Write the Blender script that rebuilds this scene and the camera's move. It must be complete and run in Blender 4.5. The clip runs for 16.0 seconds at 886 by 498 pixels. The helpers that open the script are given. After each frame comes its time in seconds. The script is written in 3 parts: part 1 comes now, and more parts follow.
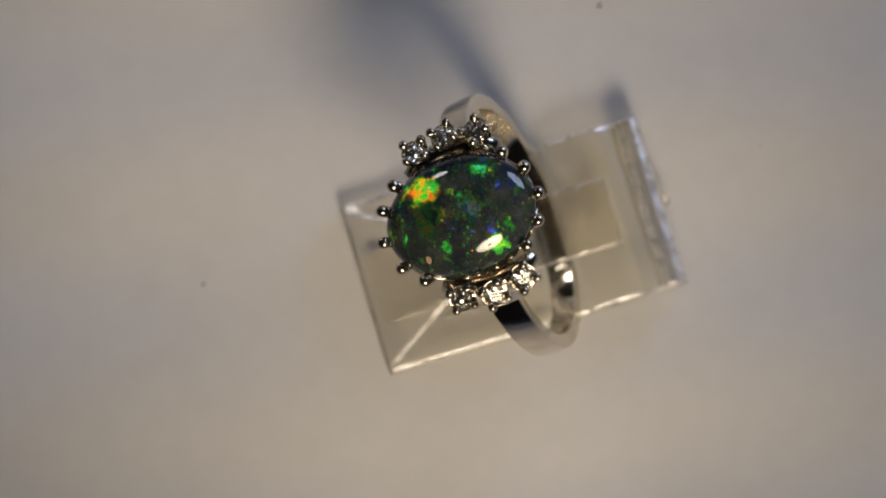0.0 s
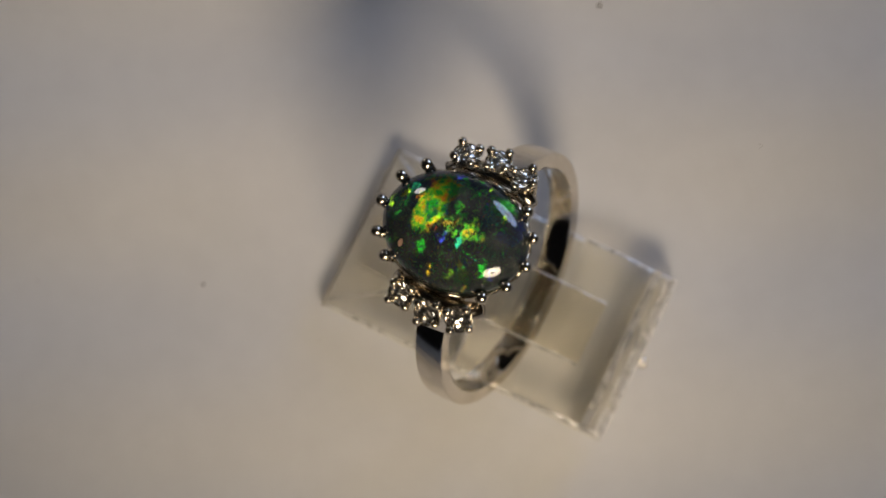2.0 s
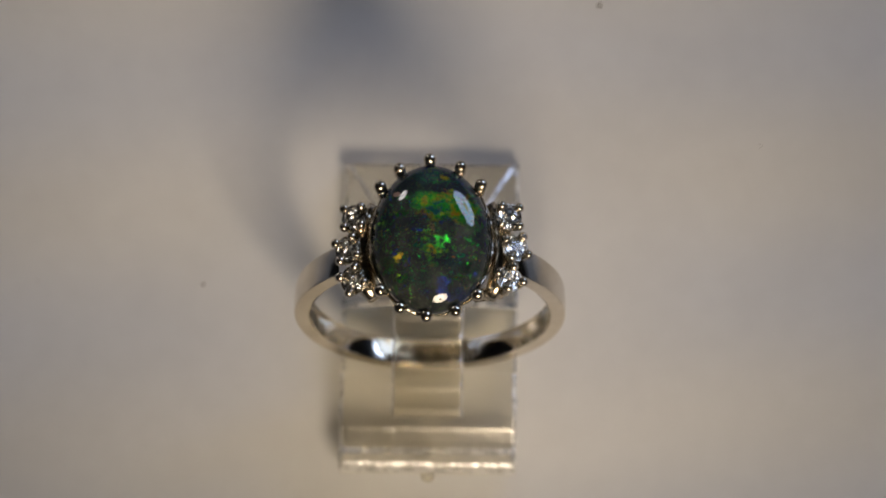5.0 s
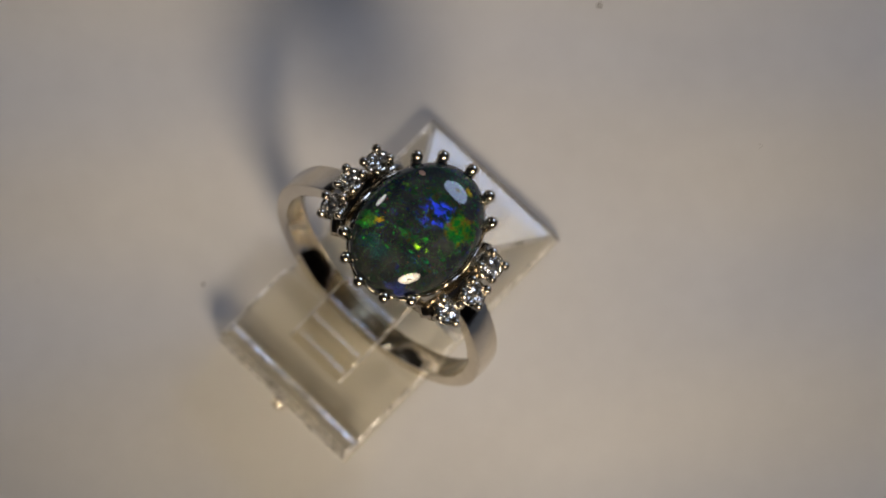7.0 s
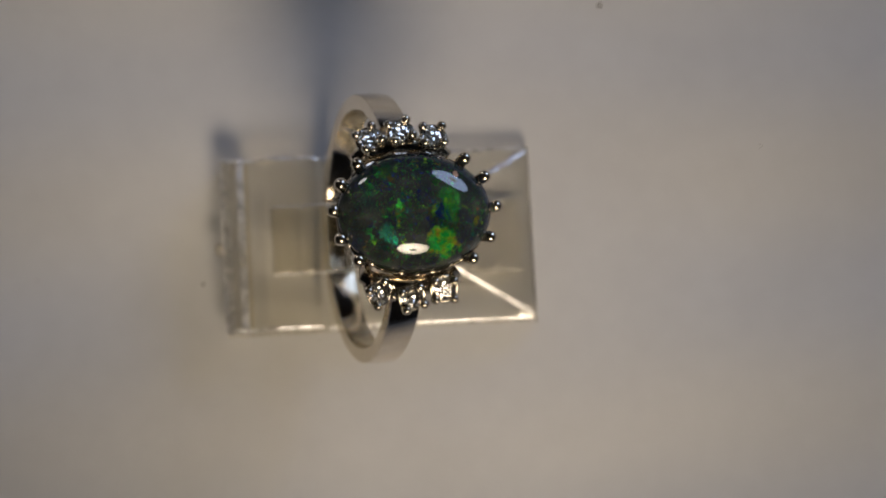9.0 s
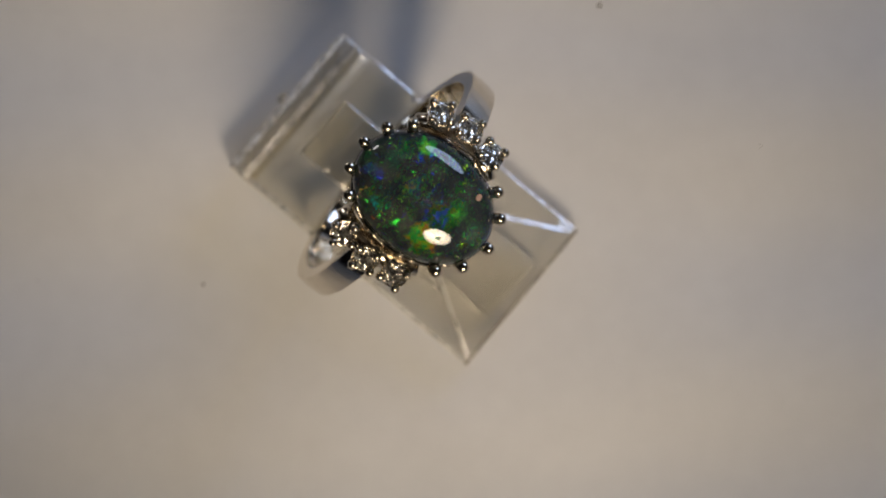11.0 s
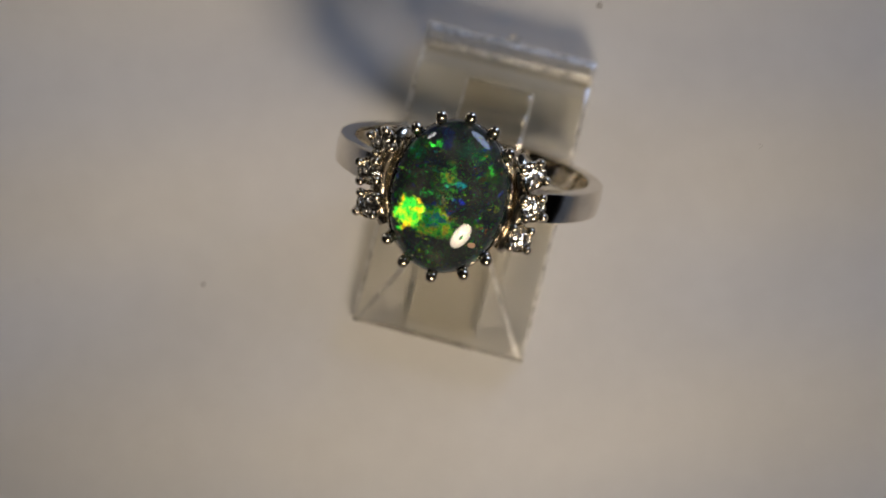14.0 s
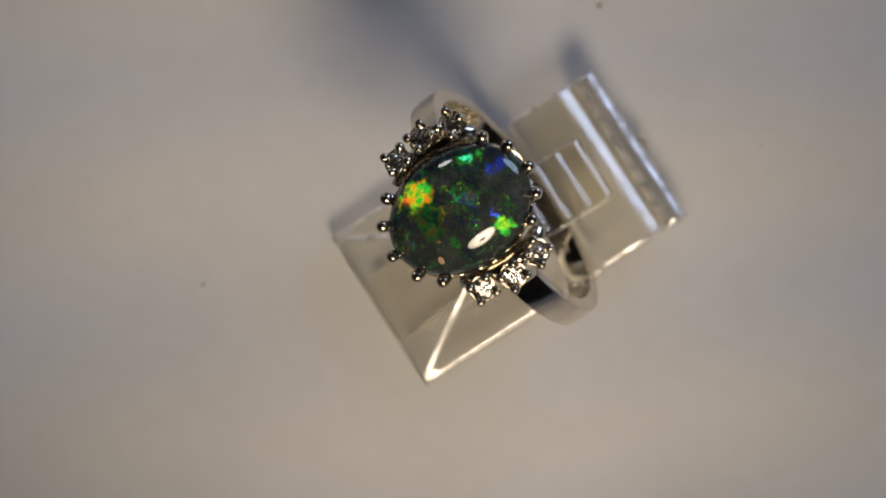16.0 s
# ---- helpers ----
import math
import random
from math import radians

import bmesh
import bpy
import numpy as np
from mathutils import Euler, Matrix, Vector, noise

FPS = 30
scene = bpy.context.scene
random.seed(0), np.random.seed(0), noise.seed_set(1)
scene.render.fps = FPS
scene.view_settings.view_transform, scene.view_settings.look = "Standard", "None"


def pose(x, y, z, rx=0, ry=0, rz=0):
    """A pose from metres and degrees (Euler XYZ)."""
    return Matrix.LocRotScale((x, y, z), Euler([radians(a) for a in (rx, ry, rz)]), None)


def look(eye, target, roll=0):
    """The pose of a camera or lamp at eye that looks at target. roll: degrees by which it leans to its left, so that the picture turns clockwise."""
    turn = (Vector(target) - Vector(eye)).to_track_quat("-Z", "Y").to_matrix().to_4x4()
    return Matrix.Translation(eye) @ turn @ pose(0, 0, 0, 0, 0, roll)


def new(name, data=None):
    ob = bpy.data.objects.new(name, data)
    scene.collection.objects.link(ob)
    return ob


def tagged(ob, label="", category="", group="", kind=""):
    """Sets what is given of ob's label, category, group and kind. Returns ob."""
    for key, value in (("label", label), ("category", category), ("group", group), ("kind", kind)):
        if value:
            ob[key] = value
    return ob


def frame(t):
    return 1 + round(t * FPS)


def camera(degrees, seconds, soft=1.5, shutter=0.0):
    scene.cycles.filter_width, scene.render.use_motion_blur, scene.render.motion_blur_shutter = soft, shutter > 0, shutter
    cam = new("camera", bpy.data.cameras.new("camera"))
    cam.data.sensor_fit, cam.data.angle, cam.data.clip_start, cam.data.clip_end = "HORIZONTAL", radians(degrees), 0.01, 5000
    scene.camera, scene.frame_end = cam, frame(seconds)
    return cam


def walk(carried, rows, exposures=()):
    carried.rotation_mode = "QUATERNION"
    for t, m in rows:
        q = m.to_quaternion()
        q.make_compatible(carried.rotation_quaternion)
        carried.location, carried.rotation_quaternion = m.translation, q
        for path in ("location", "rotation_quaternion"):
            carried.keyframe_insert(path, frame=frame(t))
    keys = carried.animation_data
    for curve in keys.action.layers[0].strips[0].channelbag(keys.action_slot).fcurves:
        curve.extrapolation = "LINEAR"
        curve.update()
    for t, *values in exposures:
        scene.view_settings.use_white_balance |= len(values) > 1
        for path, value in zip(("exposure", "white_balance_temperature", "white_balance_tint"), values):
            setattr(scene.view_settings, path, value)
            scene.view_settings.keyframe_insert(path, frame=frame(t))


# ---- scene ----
MM = 0.001
PRONG_Z = 26.0          # height of the claw tips over the board, mm
TURN = 21.516           # speed of the turning stand, degrees per second, clockwise from above

# ---- camera: a macro lens on a stand, nearly straight above ----
cam = camera(20.0, 16.0, 1.9)
EYE = (0.0, -26.9 * MM, (198.0 + PRONG_Z) * MM)
cam.data.dof.use_dof = True
cam.data.dof.focus_distance = 0.1985
cam.data.dof.aperture_fstop = 28.0
PITCH, YAW = radians(83.03), radians(-0.321)
AIM = (EYE[0] + math.sin(YAW) * math.cos(PITCH), EYE[1] + math.cos(YAW) * math.cos(PITCH), EYE[2] - math.sin(PITCH))
VIEW = look(EYE, AIM, -13.25)
# the picture dims and cools for a moment between 8.5 and 10 s
walk(cam, [(0.0, VIEW), (16.0, VIEW)], exposures=[
    (0.0, 0.0, 6500, 10), (0.5, -0.07, 6500, 10), (1.0, -0.07, 6500, 10), (1.5, -0.03, 6500, 10), (2.0, 0.02, 6500, 10),
    (2.5, 0.09, 6500, 10), (3.0, 0.12, 6500, 10), (3.5, 0.07, 6500, 10), (4.2, 0.03, 6500, 10), (6.3, 0.0, 6500, 10),
    (8.0, -0.02, 6500, 10), (8.6, -0.02, 6480, 10), (9.0, -0.19, 6370, 10), (9.5, -0.34, 6220, 10), (10.0, 0.0, 6450, 10),
    (12.3, 0.08, 6500, 10), (13.0, 0.08, 6500, 10), (13.5, 0.05, 6480, 10), (14.0, 0.0, 6440, 10), (15.0, 0.07, 6430, 10),
    (15.5, 0.03, 6430, 10), (16.0, -0.02, 6430, 10)])

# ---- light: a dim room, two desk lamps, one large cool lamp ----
world = bpy.data.worlds.new("room_air")
scene.world = world
world.use_nodes = True
world.node_tree.nodes["Background"].inputs["Color"].default_value = (0.9, 0.95, 1.0, 1)
world.node_tree.nodes["Background"].inputs["Strength"].default_value = 0.01


def area(name, azimuth, elevation, distance, size, power, colour, size_y=0.0):
    """A lamp that shines at the ring; azimuth in degrees from +x, counter-clockwise."""
    data = bpy.data.lights.new(name, "AREA")
    data.energy, data.color, data.size = power, colour, size
    data.shape = "DISK"
    if size_y:
        data.shape, data.size_y = "ELLIPSE", size_y
    ob = new(name, data)
    a, e = radians(azimuth), radians(elevation)
    p = (distance * math.cos(e) * math.cos(a), distance * math.cos(e) * math.sin(a), distance * math.sin(e))
    ob.matrix_basis = look(p, (0, 0, 0.012))
    return ob


key = area("key_lamp", -84, 48, 0.21, 0.080, 0.0190, (1.0, 0.82, 0.60))
key.data.spread = radians(38)
second = area("second_lamp", 111, 24, 0.24, 0.040, 0.0350, (1.0, 0.96, 0.94))
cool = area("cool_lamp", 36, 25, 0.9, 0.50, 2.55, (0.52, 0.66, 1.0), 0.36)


# ---- materials ----
def material(name, colour, rough=0.5, metal=0.0, **more):
    m = bpy.data.materials.new(name)
    m.use_nodes = True
    b = m.node_tree.nodes["Principled BSDF"]
    b.inputs["Base Color"].default_value = (*colour, 1)
    b.inputs["Roughness"].default_value = rough
    b.inputs["Metallic"].default_value = metal
    for key, value in more.items():
        b.inputs[key.replace("_", " ")].default_value = value
    return m, m.node_tree, b


def node(tree, kind, **values):
    n = tree.nodes.new(kind)
    for key, value in values.items():
        n.inputs[key.replace("_", " ")].default_value = value
    return n


def ramp(tree, fac, stops):
    n = tree.nodes.new("ShaderNodeValToRGB")
    while len(n.color_ramp.elements) < len(stops):
        n.color_ramp.elements.new(0.5)
    for el, (p, c) in zip(n.color_ramp.elements, stops):
        el.position, el.color = p, (*c, 1) if len(c) == 3 else c
    tree.links.new(fac, n.inputs["Fac"])
    return n


def grained(name, dark, light, scale, rough, metal=0.0, bump=0.0, bump_scale=None, **more):
    """A surface with colour variation at two scales and a fine relief; scale in cells per metre."""
    m, tree, b = material(name, light, rough, metal, **more)
    co = tree.nodes.new("ShaderNodeTexCoord").outputs["Object"]
    big = node(tree, "ShaderNodeTexNoise", Scale=scale, Detail=3.0)
    fine = node(tree, "ShaderNodeTexNoise", Scale=scale * 14, Detail=4.0)
    mix = tree.nodes.new("ShaderNodeMath")
    mix.operation = "MULTIPLY_ADD"
    mix.inputs[1].default_value = 0.35
    for n in (big, fine):
        tree.links.new(co, n.inputs["Vector"])
    tree.links.new(fine.outputs["Fac"], mix.inputs[0])
    tree.links.new(big.outputs["Fac"], mix.inputs[2])
    r = ramp(tree, mix.outputs[0], [(0.45, dark), (0.9, light)])
    tree.links.new(r.outputs["Color"], b.inputs["Base Color"])
    if bump:
        bn = node(tree, "ShaderNodeBump", Strength=bump, Distance=0.00005)
        rel = node(tree, "ShaderNodeTexNoise", Scale=bump_scale or scale * 30, Detail=3.0)
        tree.links.new(co, rel.inputs["Vector"])
        tree.links.new(rel.outputs["Fac"], bn.inputs["Height"])
        tree.links.new(bn.outputs["Normal"], b.inputs["Normal"])
    return m


WHITE_TOP = grained("matt_white_top", (0.66, 0.65, 0.64), (0.74, 0.73, 0.72), 30, 0.6, bump=0.15, bump_scale=2500)
TABLE = grained("dark_table_paint", (0.10, 0.08, 0.07), (0.16, 0.13, 0.11), 12, 0.5)
WALL = grained("room_wall_paint", (0.09, 0.075, 0.06), (0.12, 0.10, 0.08), 3, 0.8)
GOLD = grained("white_gold", (0.62, 0.56, 0.46), (0.78, 0.72, 0.62), 400, 0.10, 1.0, bump=0.06, bump_scale=900)
CLAW = grained("darkened_white_gold", (0.50, 0.44, 0.34), (0.74, 0.67, 0.55), 900, 0.19, 1.0, bump=0.2, bump_scale=3000)


def clear_plastic(name, rough, see_through, bump, clarity=1.0, deep=0.0001, shine=0.05, sheen=0.13):
    """Cast acrylic: glass that also lets part of the light straight through, with fine scratches."""
    m, tree, b = material(name, (1.0, 0.985, 0.93), rough, 0.0, Transmission_Weight=clarity, IOR=1.49)
    co = tree.nodes.new("ShaderNodeTexCoord").outputs["Object"]
    rel = node(tree, "ShaderNodeTexNoise", Scale=900.0, Detail=4.0)
    bn = node(tree, "ShaderNodeBump", Strength=bump, Distance=deep)
    clear = node(tree, "ShaderNodeBsdfTransparent", Color=(1.0, 0.975, 0.90, 1))
    mix = node(tree, "ShaderNodeMixShader", Fac=see_through)
    gloss = node(tree, "ShaderNodeBsdfAnisotropic", Roughness=max(sheen, rough), Color=(1.0, 0.96, 0.88, 1))
    coat = node(tree, "ShaderNodeMixShader", Fac=shine)
    tree.links.new(co, rel.inputs["Vector"])
    tree.links.new(rel.outputs["Fac"], bn.inputs["Height"])
    for n in (b, gloss):
        tree.links.new(bn.outputs["Normal"], n.inputs["Normal"])
    tree.links.new(b.outputs[0], mix.inputs[1])
    tree.links.new(clear.outputs[0], mix.inputs[2])
    tree.links.new(mix.outputs[0], coat.inputs[1])
    tree.links.new(gloss.outputs[0], coat.inputs[2])
    tree.links.new(coat.outputs[0], tree.nodes["Material Output"].inputs["Surface"])
    return m


ACRYLIC = clear_plastic("clear_acrylic", 0.0, 0.88, 0.02, 1.0, 0.0001, 0.065, 0.13)
SAWN = clear_plastic("sawn_acrylic", 0.08, 0.45, 0.6, 0.9, 0.0003, 0.22, 0.24)
CONTACT = bpy.data.materials.new("acrylic_underside")
CONTACT.use_nodes = True
CONTACT.node_tree.nodes.remove(CONTACT.node_tree.nodes["Principled BSDF"])
under = node(CONTACT.node_tree, "ShaderNodeBsdfTransparent", Color=(0.97, 0.97, 0.96, 1))
CONTACT.node_tree.links.new(under.outputs[0], CONTACT.node_tree.nodes["Material Output"].inputs["Surface"])
FINGER = clear_plastic("ridged_acrylic", 0.03, 0.66, 0.2, 1.0, 0.0002, 0.10, 0.20)
HIPPED = clear_plastic("hipped_acrylic", 0.0, 0.50, 0.02, 1.0, 0.0001, 0.06, 0.12)
INNER = clear_plastic("polished_inner_acrylic", 0.0, 0.18, 0.02, 1.0, 0.0001, 0.08, 0.10)
SIDE = clear_plastic("acrylic_side", 0.0, 0.84, 0.05, 1.0, 0.0001, 0.02, 0.10)


def chipped_edge():
    """Worn acrylic edge: frosted where it has been knocked, clear between."""
    m, tree, b = material("worn_acrylic_edge", (0.93, 0.90, 0.83), 0.22, 0.0, Transmission_Weight=0.25, IOR=1.49)
    co = tree.nodes.new("ShaderNodeTexCoord").outputs["Object"]
    wear = node(tree, "ShaderNodeTexNoise", Scale=520.0, Detail=4.0, Roughness=0.65)
    fine = node(tree, "ShaderNodeTexNoise", Scale=2600.0, Detail=3.0)
    bn = node(tree, "ShaderNodeBump", Strength=0.5, Distance=0.0002)
    clear = node(tree, "ShaderNodeBsdfTransparent", Color=(1.0, 0.975, 0.90, 1))
    mix = tree.nodes.new("ShaderNodeMixShader")
    gloss = node(tree, "ShaderNodeBsdfAnisotropic", Roughness=0.28, Color=(0.97, 0.98, 1.0, 1))
    shiny = node(tree, "ShaderNodeMixShader", Fac=0.55)
    tree.links.new(bn.outputs["Normal"], gloss.inputs["Normal"])
    tree.links.new(b.outputs[0], shiny.inputs[1])
    tree.links.new(gloss.outputs[0], shiny.inputs[2])
    tree.links.new(co, wear.inputs["Vector"])
    tree.links.new(co, fine.inputs["Vector"])
    tree.links.new(fine.outputs["Fac"], bn.inputs["Height"])
    tree.links.new(bn.outputs["Normal"], b.inputs["Normal"])
    amount = ramp(tree, wear.outputs["Fac"], [(0.38, (0.65, 0.65, 0.65, 1)), (0.56, (0.05, 0.05, 0.05, 1))])
    tree.links.new(amount.outputs[0], mix.inputs["Fac"])
    tree.links.new(shiny.outputs[0], mix.inputs[1])
    tree.links.new(clear.outputs[0], mix.inputs[2])
    tree.links.new(mix.outputs[0], tree.nodes["Material Output"].inputs["Surface"])
    return m


def edge_shade():
    """Front edge with the block's dark inner reflection painted in as brown, clear in places."""
    m, tree, b = material("acrylic_edge_shade", (0.14, 0.115, 0.09), 0.4)
    co = tree.nodes.new("ShaderNodeTexCoord").outputs["Object"]
    patchy = node(tree, "ShaderNodeTexNoise", Scale=420.0, Detail=5.0, Roughness=0.7)
    tree.links.new(co, patchy.inputs["Vector"])
    amount = ramp(tree, patchy.outputs["Fac"], [(0.36, (0.85, 0.85, 0.85, 1)), (0.60, (0.25, 0.25, 0.25, 1))])
    clear = node(tree, "ShaderNodeBsdfTransparent", Color=(1.0, 0.975, 0.90, 1))
    mix = tree.nodes.new("ShaderNodeMixShader")
    tree.links.new(amount.outputs[0], mix.inputs["Fac"])
    tree.links.new(b.outputs[0], mix.inputs[1])
    tree.links.new(clear.outputs[0], mix.inputs[2])
    tree.links.new(mix.outputs[0], tree.nodes["Material Output"].inputs["Surface"])
    return m


EDGE = chipped_edge()
EDGE_SHADE = edge_shade()
GROOVED = clear_plastic("grooved_acrylic", 0.05, 0.72, 0.3, 1.0, 0.0002, 0.16, 0.20)


def opal_material():
    """Dark body with many small mirror-like domains, each with its own tilt and colour, under a polished surface."""
    m, tree, body = material("black_opal", (0.05, 0.06, 0.05), 0.45)
    link = tree.links.new
    co = tree.nodes.new("ShaderNodeTexCoord").outputs["Object"]

    def vmath(op, a, b=None, scale=None):
        n = tree.nodes.new("ShaderNodeVectorMath")
        n.operation = op
        for k, v in enumerate((a, b)):
            if v is None:
                continue
            if isinstance(v, tuple):
                n.inputs[k].default_value = v
            else:
                link(v, n.inputs[k])
        if scale is not None:
            n.inputs["Scale"].default_value = scale
        return n

    def fmath(op, a, b):
        n = tree.nodes.new("ShaderNodeMath")
        n.operation = op
        n.use_clamp = True
        for k, v in enumerate((a, b)):
            if isinstance(v, (int, float)):
                n.inputs[k].default_value = v
            else:
                link(v, n.inputs[k])
        return n.outputs[0]

    mm = vmath("SCALE", co, scale=1000.0).outputs[0]
    wob = node(tree, "ShaderNodeTexNoise", Scale=0.9, Detail=4.0, Roughness=0.65)
    link(mm, wob.inputs["Vector"])
    shift = vmath("SCALE", vmath("SUBTRACT", wob.outputs["Color"], (0.5, 0.5, 0.5)).outputs[0], scale=2.2).outputs[0]
    bent = vmath("ADD", mm, shift).outputs[0]

    fine = node(tree, "ShaderNodeTexNoise", Scale=5.0, Detail=3.0, Roughness=0.7)
    link(mm, fine.inputs["Vector"])
    grit = ramp(tree, fine.outputs["Fac"], [(0.36, (0.12, 0.12, 0.12)), (0.58, (1, 1, 1))]).outputs["Color"]

    def fire(stretch, scale, centre, spread, rough, keep, stops):
        """One layer of domains: its shader, and where it shows: bright in a domain's middle, fading to its rim."""
        v = node(tree, "ShaderNodeTexVoronoi", Scale=scale)
        link(vmath("MULTIPLY", bent, stretch).outputs[0], v.inputs["Vector"])
        sep = tree.nodes.new("ShaderNodeSeparateColor")
        link(v.outputs["Color"], sep.inputs[0])
        flat = vmath("MULTIPLY", vmath("SUBTRACT", v.outputs["Color"], (0.5, 0.5, 0.5)).outputs[0], (2 * spread, 2 * spread, 0.0)).outputs[0]
        hue = node(tree, "ShaderNodeTexWhiteNoise")
        link(v.outputs["Color"], hue.inputs["Vector"])
        r = ramp(tree, hue.outputs["Value"], stops)
        r.color_ramp.interpolation = "CONSTANT"
        glow = fmath("MULTIPLY", fmath("MULTIPLY", fmath("SUBTRACT", 0.62, v.outputs["Distance"]), 3.2), grit)
        pick = fmath("MULTIPLY", fmath("GREATER_THAN", sep.outputs[2], keep), glow)
        return mirror(vmath("ADD", flat, (*centre, 1.0)).outputs[0], r.outputs["Color"], rough), pick

    def mirror(tilted, colour, rough):
        """A coloured mirror whose face looks along a direction of the stone's own space."""
        tw = tree.nodes.new("ShaderNodeVectorTransform")
        tw.vector_type, tw.convert_from, tw.convert_to = "NORMAL", "OBJECT", "WORLD"
        link(vmath("NORMALIZE", tilted).outputs[0], tw.inputs[0])
        b = tree.nodes.new("ShaderNodeBsdfPrincipled")
        b.inputs["Metallic"].default_value = 1.0
        b.inputs["Roughness"].default_value = rough
        link(colour, b.inputs["Base Color"])
        link(tw.outputs[0], b.inputs["Normal"])
        return b.outputs[0]

    torn = node(tree, "ShaderNodeTexNoise", Scale=0.9, Detail=5.0, Roughness=0.65)
    link(vmath("MULTIPLY", mm, (1.6, 0.8, 1.0)).outputs[0], torn.inputs["Vector"])

    def spot(x, y, rx, ry, soft):
        """1 inside an ellipse of the stone (mm), 0 outside, over an uneven edge."""
        d = vmath("MULTIPLY", vmath("SUBTRACT", bent, (x, y, 0.0)).outputs[0], (1 / rx, 1 / ry, 0.0))
        n = tree.nodes.new("ShaderNodeMath")
        n.operation = "MULTIPLY_ADD"
        n.inputs[1].default_value = 2.2
        link(torn.outputs["Fac"], n.inputs[0])
        link(vmath("LENGTH", d.outputs[0]).outputs["Value"], n.inputs[2])
        return fmath("MULTIPLY", fmath("SUBTRACT", 2.1 + soft, n.outputs[0]), 1 / soft)

    def over(a, b, fac):
        n = tree.nodes.new("ShaderNodeMixShader")
        link(fac, n.inputs[0])
        link(a, n.inputs[1])
        link(b, n.inputs[2])
        return n.outputs[0]

    haze = node(tree, "ShaderNodeTexNoise", Scale=0.55, Detail=5.0, Roughness=0.6)
    link(mm, haze.inputs["Vector"])
    dark = ramp(tree, haze.outputs["Fac"], [(0.35, (0.020, 0.026, 0.034)), (0.55, (0.040, 0.047, 0.046)), (0.72, (0.078, 0.084, 0.076))])
    link(dark.outputs["Color"], body.inputs["Base Color"])
    body.inputs["Specular IOR Level"].default_value = 0.0
    green, lime, teal = (0.03, 0.62, 0.05), (0.30, 0.75, 0.02), (0.02, 0.35, 0.22)
    blue = (0.025, 0.045, 0.42)
    orange, yellow, red = (0.85, 0.22, 0.02), (0.80, 0.62, 0.02), (0.75, 0.06, 0.02)

    s0 = body.outputs[0]
    # the play of colour dies away towards the girdle
    out = vmath("LENGTH", vmath("MULTIPLY", mm, (1 / 6.2, 1 / 4.7, 0.0)).outputs[0]).outputs["Value"]
    inner = fmath("MULTIPLY", fmath("SUBTRACT", 1.02, out), 4.5)
    zone = node(tree, "ShaderNodeTexNoise", Scale=0.42, Detail=3.0, Roughness=0.6)
    link(vmath("ADD", mm, (7.0, 3.0, 1.0)).outputs[0], zone.inputs["Vector"])
    lively = ramp(tree, zone.outputs["Fac"], [(0.44, (0.04, 0.04, 0.04)), (0.58, (1, 1, 1))]).outputs["Color"]
    deep, pick = fire((1.0, 0.6, 1.0), 0.60, (0.0, 0.0), 0.55, 0.42, 0.5, [(0.0, blue), (0.45, teal), (0.75, green)])
    s1 = over(s0, deep, fmath("MULTIPLY", pick, 0.14))
    mid, pick = fire((1.0, 0.42, 1.0), 1.8, (0.25, -0.12), 0.52, 0.33, 0.48, [(0.0, green), (0.50, lime), (0.62, teal), (0.78, blue), (0.94, yellow)])
    s2 = over(s1, mid, fmath("MULTIPLY", fmath("MULTIPLY", pick, 0.8), fmath("MULTIPLY", lively, inner)))
    small, pick = fire((1.0, 0.7, 1.0), 6.5, (-0.05, -0.08), 0.55, 0.36, 0.50, [(0.0, green), (0.42, teal), (0.62, blue), (0.82, lime), (0.97, orange)])
    s3 = over(s2, small, fmath("MULTIPLY", pick, fmath("MULTIPLY", fmath("MULTIPLY", fmath("ADD", lively, 0.3), inner), 0.42)))
    # the large flash: sets of planes side by side, each with its own tilt, lit one after the other
    sway = node(tree, "ShaderNodeTexNoise", Scale=1.3, Detail=3.0, Roughness=0.6)
    link(vmath("ADD", mm, (3.0, 11.0, 5.0)).outputs[0], sway.inputs["Vector"])
    jit = vmath("MULTIPLY", vmath("SUBTRACT", sway.outputs["Color"], (0.5, 0.5, 0.5)).outputs[0], (0.32, 0.32, 0.0)).outputs[0]
    tint = node(tree, "ShaderNodeTexNoise", Scale=1.2, Detail=4.0, Roughness=0.6)
    link(vmath("ADD", mm, (20.0, 1.0, 4.0)).outputs[0], tint.inputs["Vector"])
    dull = ramp(tree, fine.outputs["Fac"], [(0.30, (0.30, 0.30, 0.30)), (0.58, (1, 1, 1))]).outputs["Color"]
    teeth = node(tree, "ShaderNodeTexNoise", Scale=1.0, Detail=3.0, Roughness=0.6)
    link(vmath("MULTIPLY", bent, (3.2, 0.9, 1.0)).outputs[0], teeth.inputs["Vector"])
    comb = ramp(tree, teeth.outputs["Fac"], [(0.47, (0, 0, 0)), (0.58, (1, 1, 1))]).outputs["Color"]

    def flash(under, tilt, rough, spots, weight, stops, mask=dull):
        colour = ramp(tree, tint.outputs["Fac"], stops)
        sheet = mirror(vmath("ADD", jit, (*tilt, 1.0)).outputs[0], colour.outputs["Color"], rough)
        return over(under, sheet, fmath("MULTIPLY", fmath("MULTIPLY", spot(*spots), mask), weight))

    s3 = flash(s3, (0.60, -0.26), 0.44, (0.9, 0.2, 1.2, 0.5, 0.8), 0.5, [(0.40, lime), (0.50, green), (0.62, yellow)], comb)
